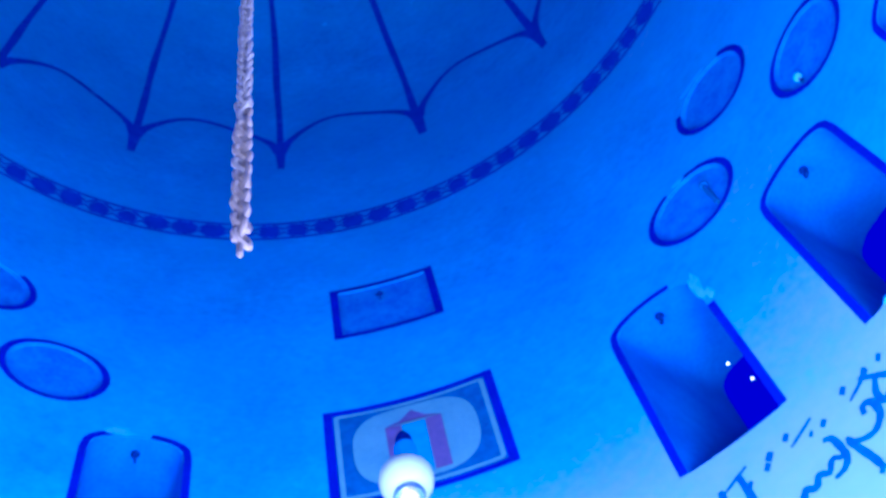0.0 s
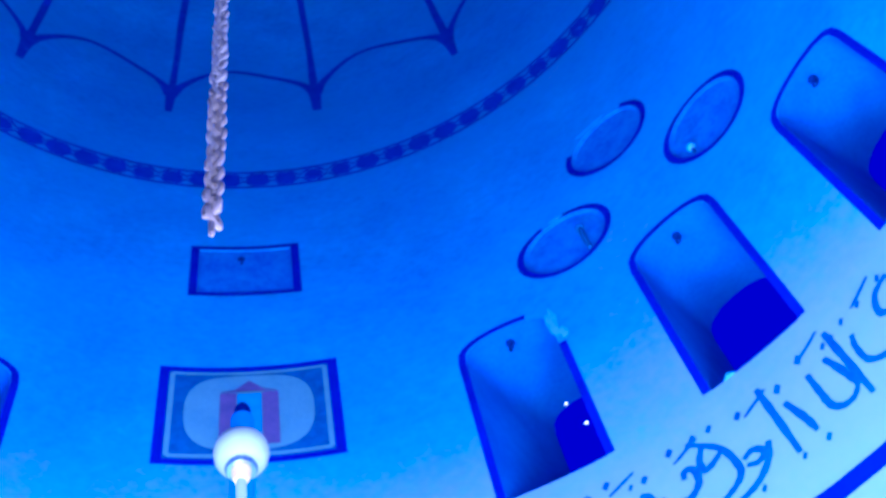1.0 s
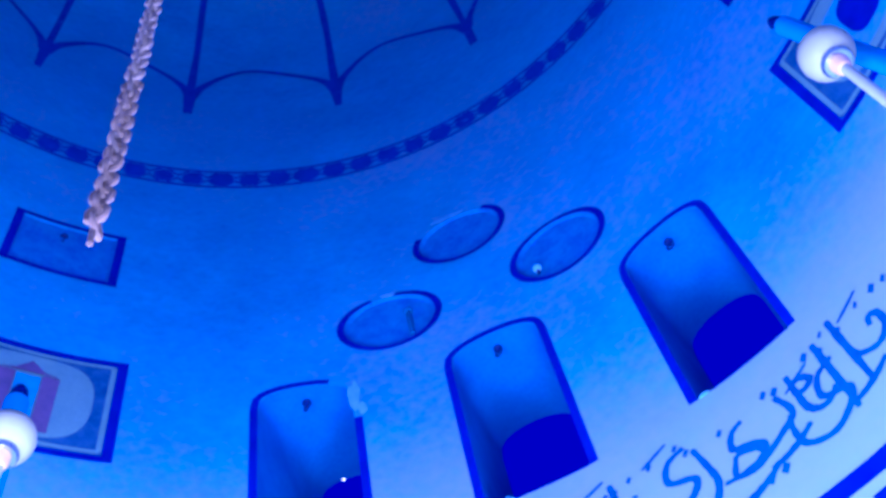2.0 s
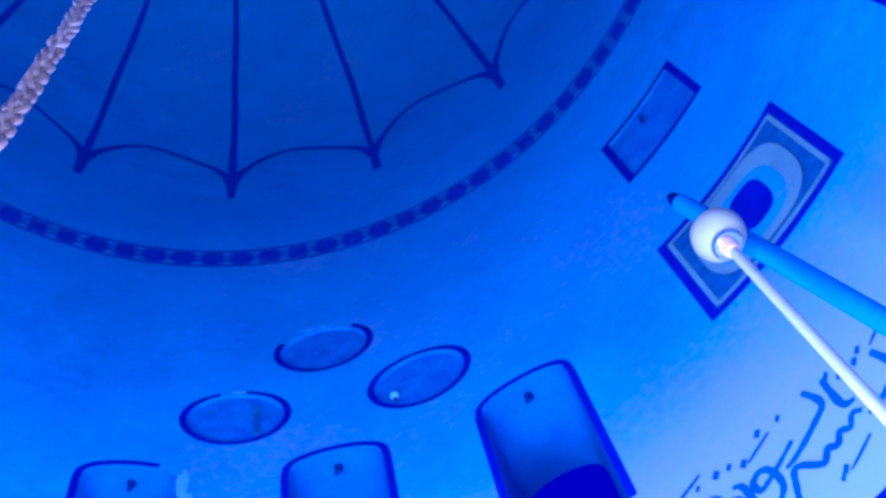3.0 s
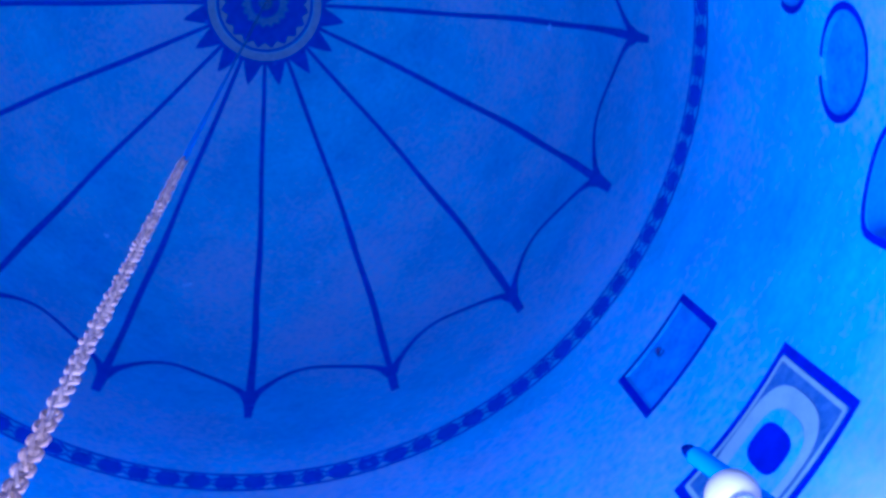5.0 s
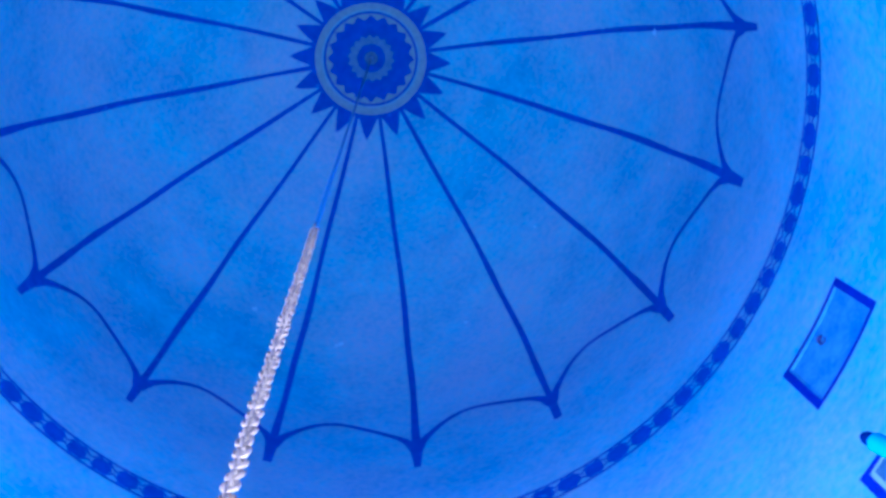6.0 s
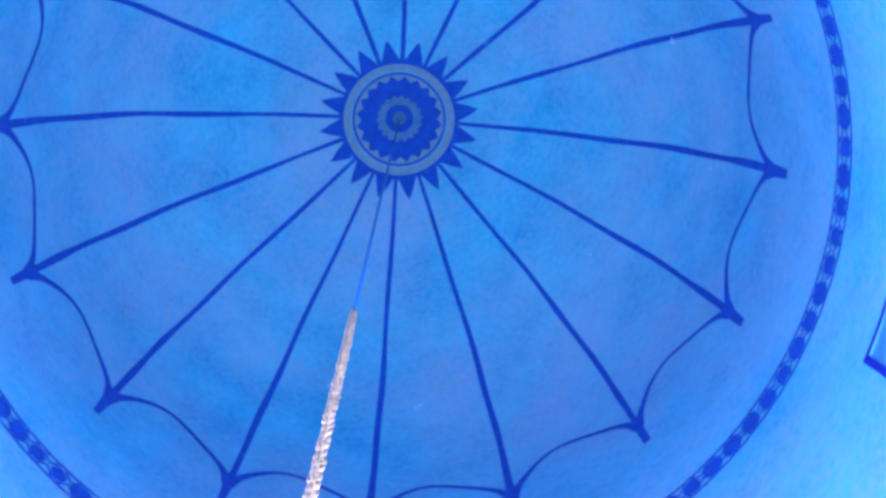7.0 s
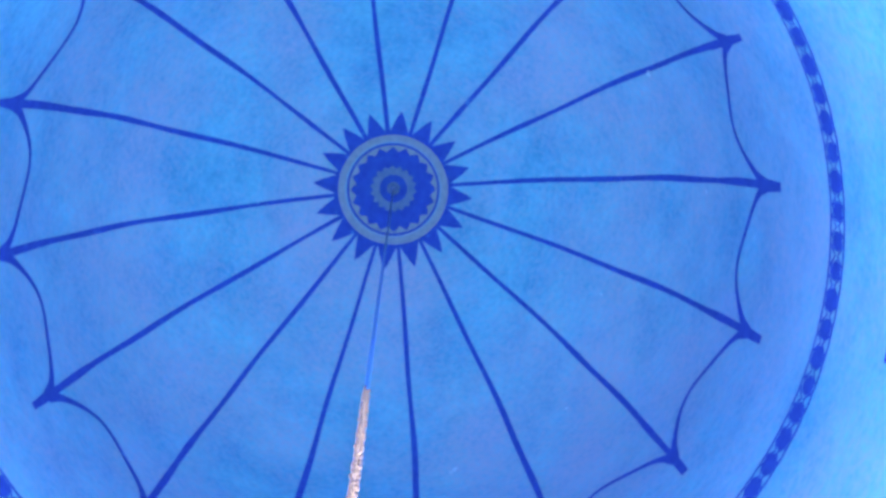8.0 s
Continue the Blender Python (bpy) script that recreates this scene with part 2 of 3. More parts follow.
# ---- the drum wall ----
bm = bmesh.new()
drum_skin(bm, 1.0, 0.0)
bmesh.ops.remove_doubles(bm, verts=bm.verts, dist=0.0005)
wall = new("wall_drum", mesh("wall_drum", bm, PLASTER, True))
tagged(wall, "round drum wall of blue limewashed plaster pierced by small windows", "wall", kind="structure")
bm = bmesh.new()
drum_skin(bm, 1.0 + THICK, 1.0)
bmesh.ops.remove_doubles(bm, verts=bm.verts, dist=0.0005)
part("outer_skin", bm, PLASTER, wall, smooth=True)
for kind, bay, line in OPENINGS:
    bm = bmesh.new()
    rows = []
    deep = NICHE.get(kind, THICK)
    for k in range(9):
        rows.append([bm.verts.new(at(1 + deep * k / 8, z, bay + x / BAY)) for x, z in tunnel(kind, bay, line, k / 8)])
    for a, b in zip(rows, rows[1:]):
        for i in range(len(line)):
            j = (i + 1) % len(line)
            bm.faces.new((a[i], a[j], b[j], b[i]))
    if kind in NICHE:
        # the back bulges softly into the sides
        cz = (min(p[1] for p in line) + max(p[1] for p in line)) / 2
        for share in (0.75, 0.45):
            rows.append([bm.verts.new(at(1 + deep * (1.04 if share < 0.6 else 1.02), cz + (z - cz) * share, bay + x * share / BAY)) for x, z in tunnel(kind, bay, line, 1)])
            for i in range(len(line)):
                j = (i + 1) % len(line)
                bm.faces.new((rows[-2][i], rows[-2][j], rows[-1][j], rows[-1][i]))
        bm.faces.new(rows[-1])
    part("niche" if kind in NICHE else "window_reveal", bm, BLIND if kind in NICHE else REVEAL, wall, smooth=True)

# ---- the dome ----
bm = bmesh.new()
levels = [SPRING + (APEX - SPRING) * k / 26 for k in range(22)] + [height(r) for r in (0.42, 0.34, 0.26, 0.18, 0.1, 0.04)]
for off in (0.0, 0.10):
    rows = [[bm.verts.new(at(radius(z) + off, z + off * 0.6, i / 6)) for i in range(96)] for z in levels]
    top = bm.verts.new(at(0, APEX + off * 0.6, 0))
    for a, b in zip(rows, rows[1:]):
        for i in range(96):
            j = (i + 1) % 96
            bm.faces.new((a[i], a[j], b[j], b[i]))
    for i in range(96):
        bm.faces.new((rows[-1][i], rows[-1][(i + 1) % 96], top))
dome = new("dome_ceiling", mesh("dome_ceiling", bm, DOME, True))
tagged(dome, "tall pointed dome of blue painted plaster with dark painted ribs", "dome", kind="structure")

rng = random.Random(4)
RIB_TIP, RIB_JOINT, SCALLOP_TOP = 3.249, 3.388, 3.588
for k in range(16):
    bm = bmesh.new()
    zs = [RIB_TIP + (height(0.218) - RIB_TIP) * i / 26 for i in range(27)]
    wob = rng.uniform(-1, 1) * 0.006
    ragged = [rng.uniform(0.82, 1.16) for _ in range(14)]
    width = [ragged[i // 2] * 0.5 + ragged[(i + 1) // 2 % 14] * 0.5 for i in range(27)]
    width = [w * (0.95 + 0.5 * (z - RIB_TIP) / (RIB_JOINT - RIB_TIP) if z < RIB_JOINT else 1.0 - 0.3 * (z - RIB_JOINT) / 1.7) for w, z in zip(width, zs)]
    ribbon(bm, [(k + wob * math.sin(3 * z + k) + 0.006 * math.sin(11 * z + 5 * k) * (z - RIB_TIP), z) for z in zs], 0.022, taper=width)
    part("rib_line", bm, LINE_THIN, dome)
    bm = bmesh.new()
    path, tap = [], []
    for i in range(25):
        f = i / 24
        lift = math.sin(math.pi * f) ** 0.62
        path.append((k + f, RIB_JOINT - 0.02 + (SCALLOP_TOP - RIB_JOINT + 0.02) * lift * (1 + 0.10 * math.sin(math.tau * f))))
        tap.append(1.0 + 0.9 * abs(2 * f - 1) ** 6)
    ribbon(bm, path, 0.0185, 0.0020, taper=tap)
    part("scallop_line", bm, LINE_THIN, dome)

# the border ring: two lines and a row of lozenges
for z, w in ((2.780, 0.011), (2.868, 0.011)):
    bm = bmesh.new()
    ribbon(bm, [(i / 6, z) for i in range(97)], w)
    part("border_line", bm, LINE_THIN, wall)
for k in range(96):
    bm = bmesh.new()
    b, n = (k + 0.5) / 6, 10
    wob = rng.uniform(0.85, 1.12)
    out = []
    for i in range(n):
        a = math.tau * i / n
        out.append((b + 0.070 * wob * math.copysign(abs(math.cos(a)) ** 1.5, math.cos(a)), 2.824 + 0.039 * min(wob, 1) * math.copysign(abs(math.sin(a)) ** 1.3, math.sin(a))))
    patch(bm, out)
    part("border_lozenge", bm, LINE_THIN, wall)
    bm = bmesh.new()
    b = k / 6
    for s in (-1, 1):
        ribbon(bm, [(b - 0.060, 2.824 + s * 0.036), (b, 2.824 + s * 0.008), (b + 0.060, 2.824 + s * 0.036)], 0.010, 0.0018)
    part("border_link", bm, LINE_THIN, wall)

# ---- the medallion at the crown ----
medal = thing("painted_medallion", "dark blue painted medallion with a pale ring and pointed rays at the crown", "medallion", kind="structure")


def disc(bm, r0, r1, off, n=96, teeth=0, depth=0.0, flip=False):
    """A painted ring between two radii; teeth cut into its outer or inner rim."""
    rows = []
    for k in range(4):
        row = []
        for i in range(n):
            t = abs((i * teeth / n) % 1 * 2 - 1) if teeth else 0
            a, b = (r0 - depth * t, r1) if flip else (r0, r1 + depth * t)
            r = max(a + (b - a) * k / 3, 0.002)
            row.append(bm.verts.new(on(height(r), 16 * i / n, off)))
        rows.append(row)
    for a, b in zip(rows, rows[1:]):
        for i in range(n):
            bm.faces.new((a[i], a[(i + 1) % n], b[(i + 1) % n], b[i]))


for name, r0, r1, off, mat, teeth, depth in (
    ("inner_ground", 0.004, 0.180, 0.0014, PALE_DULL, 0, 0),
    ("toothed_disc", 0.006, 0.146, 0.0028, LINE_THIN, 20, 0.020),
    ("toothed_ring", 0.008, 0.080, 0.0042, GREY_BLUE, 18, 0.014),
    ("boss", 0.010, 0.057, 0.0056, LINE_THIN, 0, 0),
    ("eye", 0.012, 0.030, 0.0070, FIELD, 0, 0),
    ("rim_line", 0.171, 0.180, 0.0028, LINE_THIN, 0, 0),
    ("pale_ring", 0.185, 0.211, 0.0020, PALE_DULL, 0, 0),
    ("outer_rim", 0.211, 0.224, 0.0014, LINE_THIN, 0, 0),
):
    bm = bmesh.new()
    disc(bm, r0, r1, off, 120 if teeth else 64, teeth, depth)
    part(name, bm, mat, medal)
for k in range(16):
    bm = bmesh.new()
    b = k + 0.5
    tip = 0.300
    lean = rng.uniform(-0.03, 0.03)
    rows = []
    for i in range(6):
        f = i / 5
        r = 0.221 + (tip - 0.221) * f
        w = 0.42 * (1 - f) ** 0.85 * 0.221 / r + 0.004
        rows.append([bm.verts.new(on(height(r), b + lean * f + s * w, 0.0016)) for s in (-1, -0.3, 0.3, 1)])
    for p, q in zip(rows, rows[1:]):
        for i in range(3):
            bm.faces.new((p[i], p[i + 1], q[i + 1], q[i]))
    part("ray", bm, LINE_THIN, medal)

# ---- painted borders of the openings ----


def border(name, path, width, mat=LINE, off=0.0013, taper=None):
    bm = bmesh.new()
    ribbon(bm, path, width, off, taper)
    return part(name, bm, mat, wall)


def dense(pts, n=5):
    out = []
    for (a, b), (c, d) in zip(pts, pts[1:]):
        out += [(a + (c - a) * i / n, b + (d - b) * i / n) for i in range(n)]
    return out + [pts[-1]]


for g in GROUPS:
    for k in (-1, 0, 1):
        bay = g + k * STEP
        line = arch(WIN_HALF - BORDER / 2, WIN_LOW, WIN_SIDE - BORDER / 2, WIN_TOP - BORDER / 2)
        path = [(bay + x / BAY, z) for x, z in line]
        left, top, right = dense(path[:2], 6), path[1:-1], dense(path[-2:], 6)
        if g == GROUPS[0] and k == -1:
            top, right = top[:10], [p for p in right if p[1] < 1.79]
        if g == GROUPS[3] and k == 1:
            border("window_border", top[8:], BORDER)
            top = top[:6]
        for run in (left, top, right):
            border("window_border", run, BORDER)
    for b, z, gap in ((g, ROUND_HIGH, (50, 150)), (g - 0.4242, ROUND_LOW, (88, 108)), (g + 0.4242, ROUND_LOW, None)):
        start, end = (gap[1], gap[0] + 360) if gap else (90, 450)
        n = 34
        path = [(b + (ROUND_R - BORDER * 0.35) * math.cos(radians(start + (end - start) * i / n)) / BAY, z + (ROUND_R - BORDER * 0.35) * math.sin(radians(start + (end - start) * i / n))) for i in range(n + 1)]
        tap = [1.0 + 0.35 * abs(math.cos(radians(start + (end - start) * i / n))) for i in range(n + 1)]
        border("round_window_border", path, BORDER * 0.75, taper=tap)

for g in PANELS:
    h = RECT_HALF / BAY
    for s in (-1, 1):
        border("square_window_border", dense([(g + s * (h - 0.0085 / BAY), RECT_LOW), (g + s * (h - 0.0085 / BAY), RECT_TOP)], 6), 0.017)
    for z in (RECT_LOW + 0.006, RECT_TOP - 0.0065):
        border("square_window_border", [(g - h + 2 * h * i / 12, z) for i in range(13)], 0.0125, off=0.0020)

# ---- painted panels with a gate and a frame ----
P_HALF, P_LOW, P_TOP = 0.1535, 1.687, 1.979
for g in (b + 0.018 for b in PANELS):
    panel = thing("painted_panel", "painted wall panel of a gateway in a pale oval with a dark blue frame", "wall painting", "painted panels", "structure")
    h = P_HALF / BAY
    for s in (-1, 1):
        bm = bmesh.new()
        sheet(bm, g + s * h, g + s * (h - 0.044), P_LOW, P_TOP, nb=2, nz=6)
        part("frame_band", bm, LINE, panel)
    for z0, z1 in ((P_LOW, P_LOW + 0.016), (P_TOP - 0.016, P_TOP)):
        bm = bmesh.new()
        sheet(bm, g - h + 0.044, g + h - 0.044, z0, z1, nb=12, nz=1)
        part("frame_band", bm, LINE, panel)
    bm = bmesh.new()
    sheet(bm, g - h + 0.045, g + h - 0.045, P_LOW + 0.017, P_TOP - 0.017, nb=14, nz=6)
    part("ground", bm, FIELD, panel)
    e, lo, hi = h - 0.058, P_LOW + 0.023, P_TOP - 0.023
    bm = bmesh.new()
    for run in ([(g - e, lo), (g - e, hi)], [(g + e, lo), (g + e, hi)]):
        ribbon(bm, dense(run, 5), 0.0085, 0.0026)
    for z in (lo, hi):
        ribbon(bm, [(g - e + 2 * e * i / 12, z) for i in range(13)], 0.009, 0.0026)
    part("inner_line", bm, PALE, panel)
    bm = bmesh.new()
    cz, n = (P_LOW + P_TOP) / 2, 40
    rim = [(g + 0.275 * math.copysign(abs(math.cos(math.tau * i / n)) ** 0.6, math.cos(math.tau * i / n)), cz + 0.112 * math.copysign(abs(math.sin(math.tau * i / n)) ** 0.75, math.sin(math.tau * i / n))) for i in range(n)]
    patch(bm, rim, 0.0040, 3)
    part("pale_oval", bm, PALE, panel)
    if abs(g - PANELS[1]) < 0.1:
        bm = bmesh.new()
        patch(bm, [(g - 0.02 + (b - g) * 0.76, cz - 0.012 + (z - cz) * 0.72) for b, z in rim], 0.0056, 3)
        part("blue_oval", bm, PLASTER, panel)
        bm = bmesh.new()
        patch(bm, [(g + 0.025 + (b - g) * 0.34, cz - 0.008 + (z - cz) * 0.52) for b, z in rim], 0.0070, 3)
        part("dark_oval", bm, LINE, panel)
        continue
    for s in (-1, 1):
        bm = bmesh.new()
        sheet(bm, g + s * 0.055, g + s * 0.125, cz - 0.10, cz + 0.055, 0.0056, 2, 4)
        part("gate_column", bm, ROSE, panel)
    bm = bmesh.new()
    patch(bm, [(g - 0.125, cz + 0.057), (g - 0.06, cz + 0.066), (g, cz + 0.094), (g + 0.06, cz + 0.066), (g + 0.125, cz + 0.057)], 0.0056, 2)
    part("gate_roof", bm, ROSE, panel)
    bm = bmesh.new()
    sheet(bm, g - 0.05, g + 0.05, cz - 0.10, cz + 0.050, 0.0056, 2, 4)
    part("gate_opening", bm, PLASTER, panel)

# ---- cornice line and the frieze under the lettering ----
bm = bmesh.new()
ribbon(bm, [(i / 6, 1.165) for i in range(97)], 0.030)
part("cornice_line", bm, LINE, wall)
for k in range(40):
    bm = bmesh.new()
    b = 2.655 + k * 0.4
    sheet(bm, b, b + 0.27, 0.97, 1.130, nb=4, nz=2)
    part("frieze_panel", bm, LINE, wall)

# ---- lettering ----
# pen strokes of the script, from each stroke's start: hundredths of a bay to the right, hundredths of a unit up
STROKES = {
    "alif": ((0, 0), (0.5, -6), (1, -15)), "lam": ((0, 0), (0.2, -4.5), (0.8, -7.5), (4, -9), (8.5, -9), (12, -7.5)), "short": ((0, 0), (3, -5), (4, -8)),
    "ha": ((0, 0), (-5, -1), (-7, -3.7), (-1, -4.8), (3, -6.4), (-1, -8.2), (-9, -8.6), (-14.5, -8.3)),
    "dal": ((0, 0), (2.4, -5), (3, -8.3), (-1, -11.5), (-8.5, -13.5), (-13, -13.2), (-14, -11.5)),
    "ya": ((0, 0), (-7.3, -1.2), (-9.5, -4.7), (-1, -6.4), (-3, -8.8), (-12, -11), (-21.5, -9.6), (-23, -6), (-21.4, -3.4)),
    "ra": ((0, 0), (-6.5, -1.4), (-12.5, -2.2), (-18, -2.4)), "mim": ((0, 0), (9.6, -4.3), (12.4, -9), (11, -11.3), (4.5, -13), (-8, -14.7)),
    "eye": ((0, 0), (-3, -2.4), (-2.4, -4.5), (2.4, -3.7), (5.4, -2.7)), "knot": ((0, 0), (4.2, 0.6), (7.4, -1), (3.8, -1.9), (0, -1.2)),
    "tail": ((0, 0), (-3.4, -3), (-12, -5.7), (-28, -7)), "waw": ((0, 0), (1.3, 1.5), (4.2, 0.8), (4, -1.9), (-1.2, -3.6), (-7.4, -2.7), (-9.5, -1)),
    "bowl": ((0, 0), (2.9, -1.1), (3.3, -5), (0.5, -6.6), (-3.8, -6.9)),
    "loop": ((0, 0), (-10.7, -2.5), (-17, -3.5), (-17.8, -1.4), (-13.5, -0.5), (-10.5, -2.3), (-10.5, -5.6), (-15.4, -7.8), (-22, -9.2)),
    "kaf": ((0, 0), (3, -4.3), (-2.6, -6.2), (-13.4, -8.5), (-18.3, -9)), "nun": ((0, 0), (0, -6.3), (4, -7.5)), "ring": ((0, 0), (7, -1), (8.5, -2.8), (2, -4), (-3, -3.2), (0, 0)),
}
TEETH = [(-3.1 * i, (0.9 if i % 2 else -0.4) - 0.35 * i) for i in range(8)] + [(-25, 0), (-28, 0.2), (-31, -3.5), (-33, -5.7), (-36, -5.4)]
STROKES["teeth"] = TEETH
# each word: its letters as (stroke, bay, height), from its right end on
WORDS = (
    (("short", 4.780, 1.414), ("knot", 4.700, 1.345), ("ra", 4.720, 1.300), ("bowl", 4.840, 1.370)),
    (("short", 4.600, 1.390), ("knot", 4.584, 1.330), ("short", 4.470, 1.366), ("ra", 4.520, 1.312)),
    (("nun", 4.297, 1.402), ("teeth", 4.332, 1.306), ("kaf", 4.221, 1.411)),
    (("loop", 4.104, 1.355), ("bowl", 3.863, 1.358)),
    (("alif", 3.655, 1.419), ("waw", 3.76, 1.350), ("ra", 3.74, 1.290), ("bowl", 3.835, 1.340)),
    (("alif", 3.57, 1.405), ("lam", 3.44, 1.390), ("ya", 3.60, 1.360)),
    (("kaf", 3.370, 1.372), ("knot", 3.430, 1.365), ("ra", 3.278, 1.266), ("ra", 3.430, 1.290)),
    (("ha", 3.240, 1.375), ("ring", 3.170, 1.325), ("dal", 3.049, 1.383), ("ya", 3.026, 1.396)),
    (("alif", 2.741, 1.406), ("short", 2.690, 1.366), ("lam", 2.614, 1.363)),
    (("alif", 2.445, 1.408), ("short", 2.500, 1.350), ("tail", 2.388, 1.311), ("knot", 2.287, 1.308)),
    (("mim", 2.138, 1.398), ("eye", 2.184, 1.377), ("waw", 2.081, 1.338), ("short", 1.985, 1.322)),
    (("bowl", 1.921, 1.354), ("teeth", 1.94, 1.310), ("alif", 1.62, 1.400), ("alif", 1.54, 1.395)),
)
lettering = thing("wall_lettering", "blue painted band of cursive lettering under the windows", "lettering", kind="structure")


def pen(bm, pts, width, off=0.0016):
    """A pen stroke: a smooth curve through its points, broad where it runs down, thin at its ends."""
    ext = [pts[0], *pts, pts[-1]]
    line = []
    for a, b, c, d in zip(ext, ext[1:], ext[2:], ext[3:]):
        for i in range(5):
            t = i / 5
            line.append(tuple(0.5 * (2 * q + (r - p) * t + (2 * p - 5 * q + 4 * r - u) * t * t + (3 * q - p - 3 * r + u) * t ** 3) for p, q, r, u in zip(a, b, c, d)))
    line.append(pts[-1])
    n = len(line) - 1
    ribbon(bm, line, width, off, [0.55 + 0.6 * math.sin(math.pi * (0.12 + 0.8 * i / n)) + 0.12 * math.sin(2.1 * i) for i in range(n + 1)])


for word in WORDS:
    bm = bmesh.new()
    for k, (letter, b, z) in enumerate(word):
        pen(bm, [(b + x / 100, z + y / 100) for x, y in STROKES[letter]], 0.0095, 0.0016 + 0.0002 * k)
    part("word", bm, SCRIPT, lettering)
# dots and vowel strokes above and below the words
for k in range(62):
    b = 1.60 + k * 0.053 + rng.uniform(-0.02, 0.02)
    z = rng.choice((1.404, 1.392, 1.378, 1.245)) + rng.uniform(-0.008, 0.008)
    bm = bmesh.new()
    if k % 5 == 0:
        pen(bm, [(b + 0.06, z + 0.012), (b, z), (b - 0.05, z - 0.010)], 0.0050, 0.0024)
    else:
        s = rng.uniform(0.7, 1.2)
        patch(bm, [(b + 0.016 * s, z + 0.002), (b + 0.003, z + 0.009 * s), (b - 0.017 * s, z - 0.001), (b - 0.004, z - 0.009 * s)], 0.0024)
    part("vowel_mark", bm, SCRIPT, lettering)

# ---- bare plaster where the paint has come off ----
for b, z, w, h, seed in ((1.882, 1.842, 0.030, 0.048, 1), (1.912, 1.802, 0.020, 0.018, 6), (-0.735, 1.910, 0.060, 0.016, 2), (2.48, 2.386, 0.10, 0.008, 3), (2.095, 2.156, 0.05, 0.007, 8)):
    r = random.Random(seed)
    bm = bmesh.new()
    patch(bm, [(b + w * math.cos(math.tau * i / 14) * r.uniform(0.7, 1.2), z + h * math.sin(math.tau * i / 14) * r.uniform(0.7, 1.2)) for i in range(14)], 0.0026)
    part("bare_patch", bm, BARE, wall)
for b, z, s in ((1.368, 4.111, 0.013), (1.33, 4.10, 0.008), (5.963, 4.063, 0.014), (2.573, 4.137, 0.007), (0.499, 4.177, 0.012), (3.687, 4.348, 0.006), (4.9, 3.87, 0.008)):
    r = random.Random(int(z * 1000))
    bm = bmesh.new()
    patch(bm, [(b + 2.4 * s * math.cos(math.tau * i / 9) * r.uniform(0.5, 1.3), z + s * math.sin(math.tau * i / 9) * r.uniform(0.5, 1.3)) for i in range(9)], 0.0026)
    part("bare_patch", bm, BARE, dome)

# ---- small fittings in the openings ----


def hook(bay, z, depth):
    """An iron hook with a round plate under the soffit of an opening."""
    base = at(1 + depth, z, bay)
    ob = thing("ceiling_hook", "small dark iron hook on a round plate under the window soffit", "hook", "soffit hooks", place=base)
    bm = bmesh.new()
    lathe(bm, [(0, 0), (0.022, 0), (0.024, -0.006), (0.012, -0.010), (0, -0.010)], 14)
    plate = part("plate", bm, IRON, ob)
    bm = bmesh.new()
    rows = []
    for i in range(13):
        a = math.pi * 1.5 * i / 12
        p = Vector((0.022 * math.sin(a), 0, -0.045 + 0.022 * math.cos(a))) if i else Vector((0, 0, -0.012))
        rows.append([bm.verts.new(p + Vector((0.006 * math.cos(math.tau * j / 6), 0.006 * math.sin(math.tau * j / 6), 0))) for j in range(6)])
    for p, q in zip(rows, rows[1:]):
        for j in range(6):
            bm.faces.new((p[j], p[(j + 1) % 6], q[(j + 1) % 6], q[j]))
    part("hook", bm, IRON, plate)
    return ob


for g in GROUPS:
    for k in (-1, 0, 1):
        hook(g + k * STEP, 1.900, 0.030)
for g in PANELS:
    hook(g - 0.02, RECT_TOP - 0.050, 0.003)

# glow for the painted glints; no lamp burns there
GLOW = bpy.data.materials.new("glint_glow")
GLOW.use_nodes = True
GLOW.node_tree.nodes["Principled BSDF"].inputs["Base Color"].default_value = (0.8, 0.75, 0.75, 1)
GLOW.node_tree.nodes["Principled BSDF"].inputs["Emission Color"].default_value = (1.0, 0.80, 0.86, 1)
GLOW.node_tree.nodes["Principled BSDF"].inputs["Emission Strength"].default_value = 1.1


def bulb(bay, z, r, mat, name, label, size):
    """A small bulb on a short holder, lying back into an opening; the shape also serves the glints."""
    ob = thing(name, label, "bulb", place=at(r, z, bay))
    bm = bmesh.new()
    lathe(bm, [(0, size * 0.9), (size * 0.6, size * 0.6), (size, 0), (size * 0.7, -size * 0.7), (size * 0.3, -size), (0, -size)], 14)
    part("glass", bm, mat, ob, "", True)
    bm = bmesh.new()
    lathe(bm, [(0, -size * 0.9), (size * 0.35, -size * 0.9), (size * 0.4, -size * 2.0), (0, -size * 2.0)], 10)
    part("holder", bm, IRON, ob, "dark holder", True)
    return ob


# two reflected glints of light, added as small glowing bodies
for b, z in ((1.803, 1.640), (1.846, 1.573)):
    bulb(b, z, 1.012, GLOW, "glint_or_bulb", "small glowing white body for a glint in the window opening", 0.008)
for g in GROUPS[:1]:
    bulb(g + 0.4242 - 0.13, ROUND_LOW - 0.035, 0.999, BARE, "glint_or_bulb", "small unlit pale bulb in the round window", 0.026)


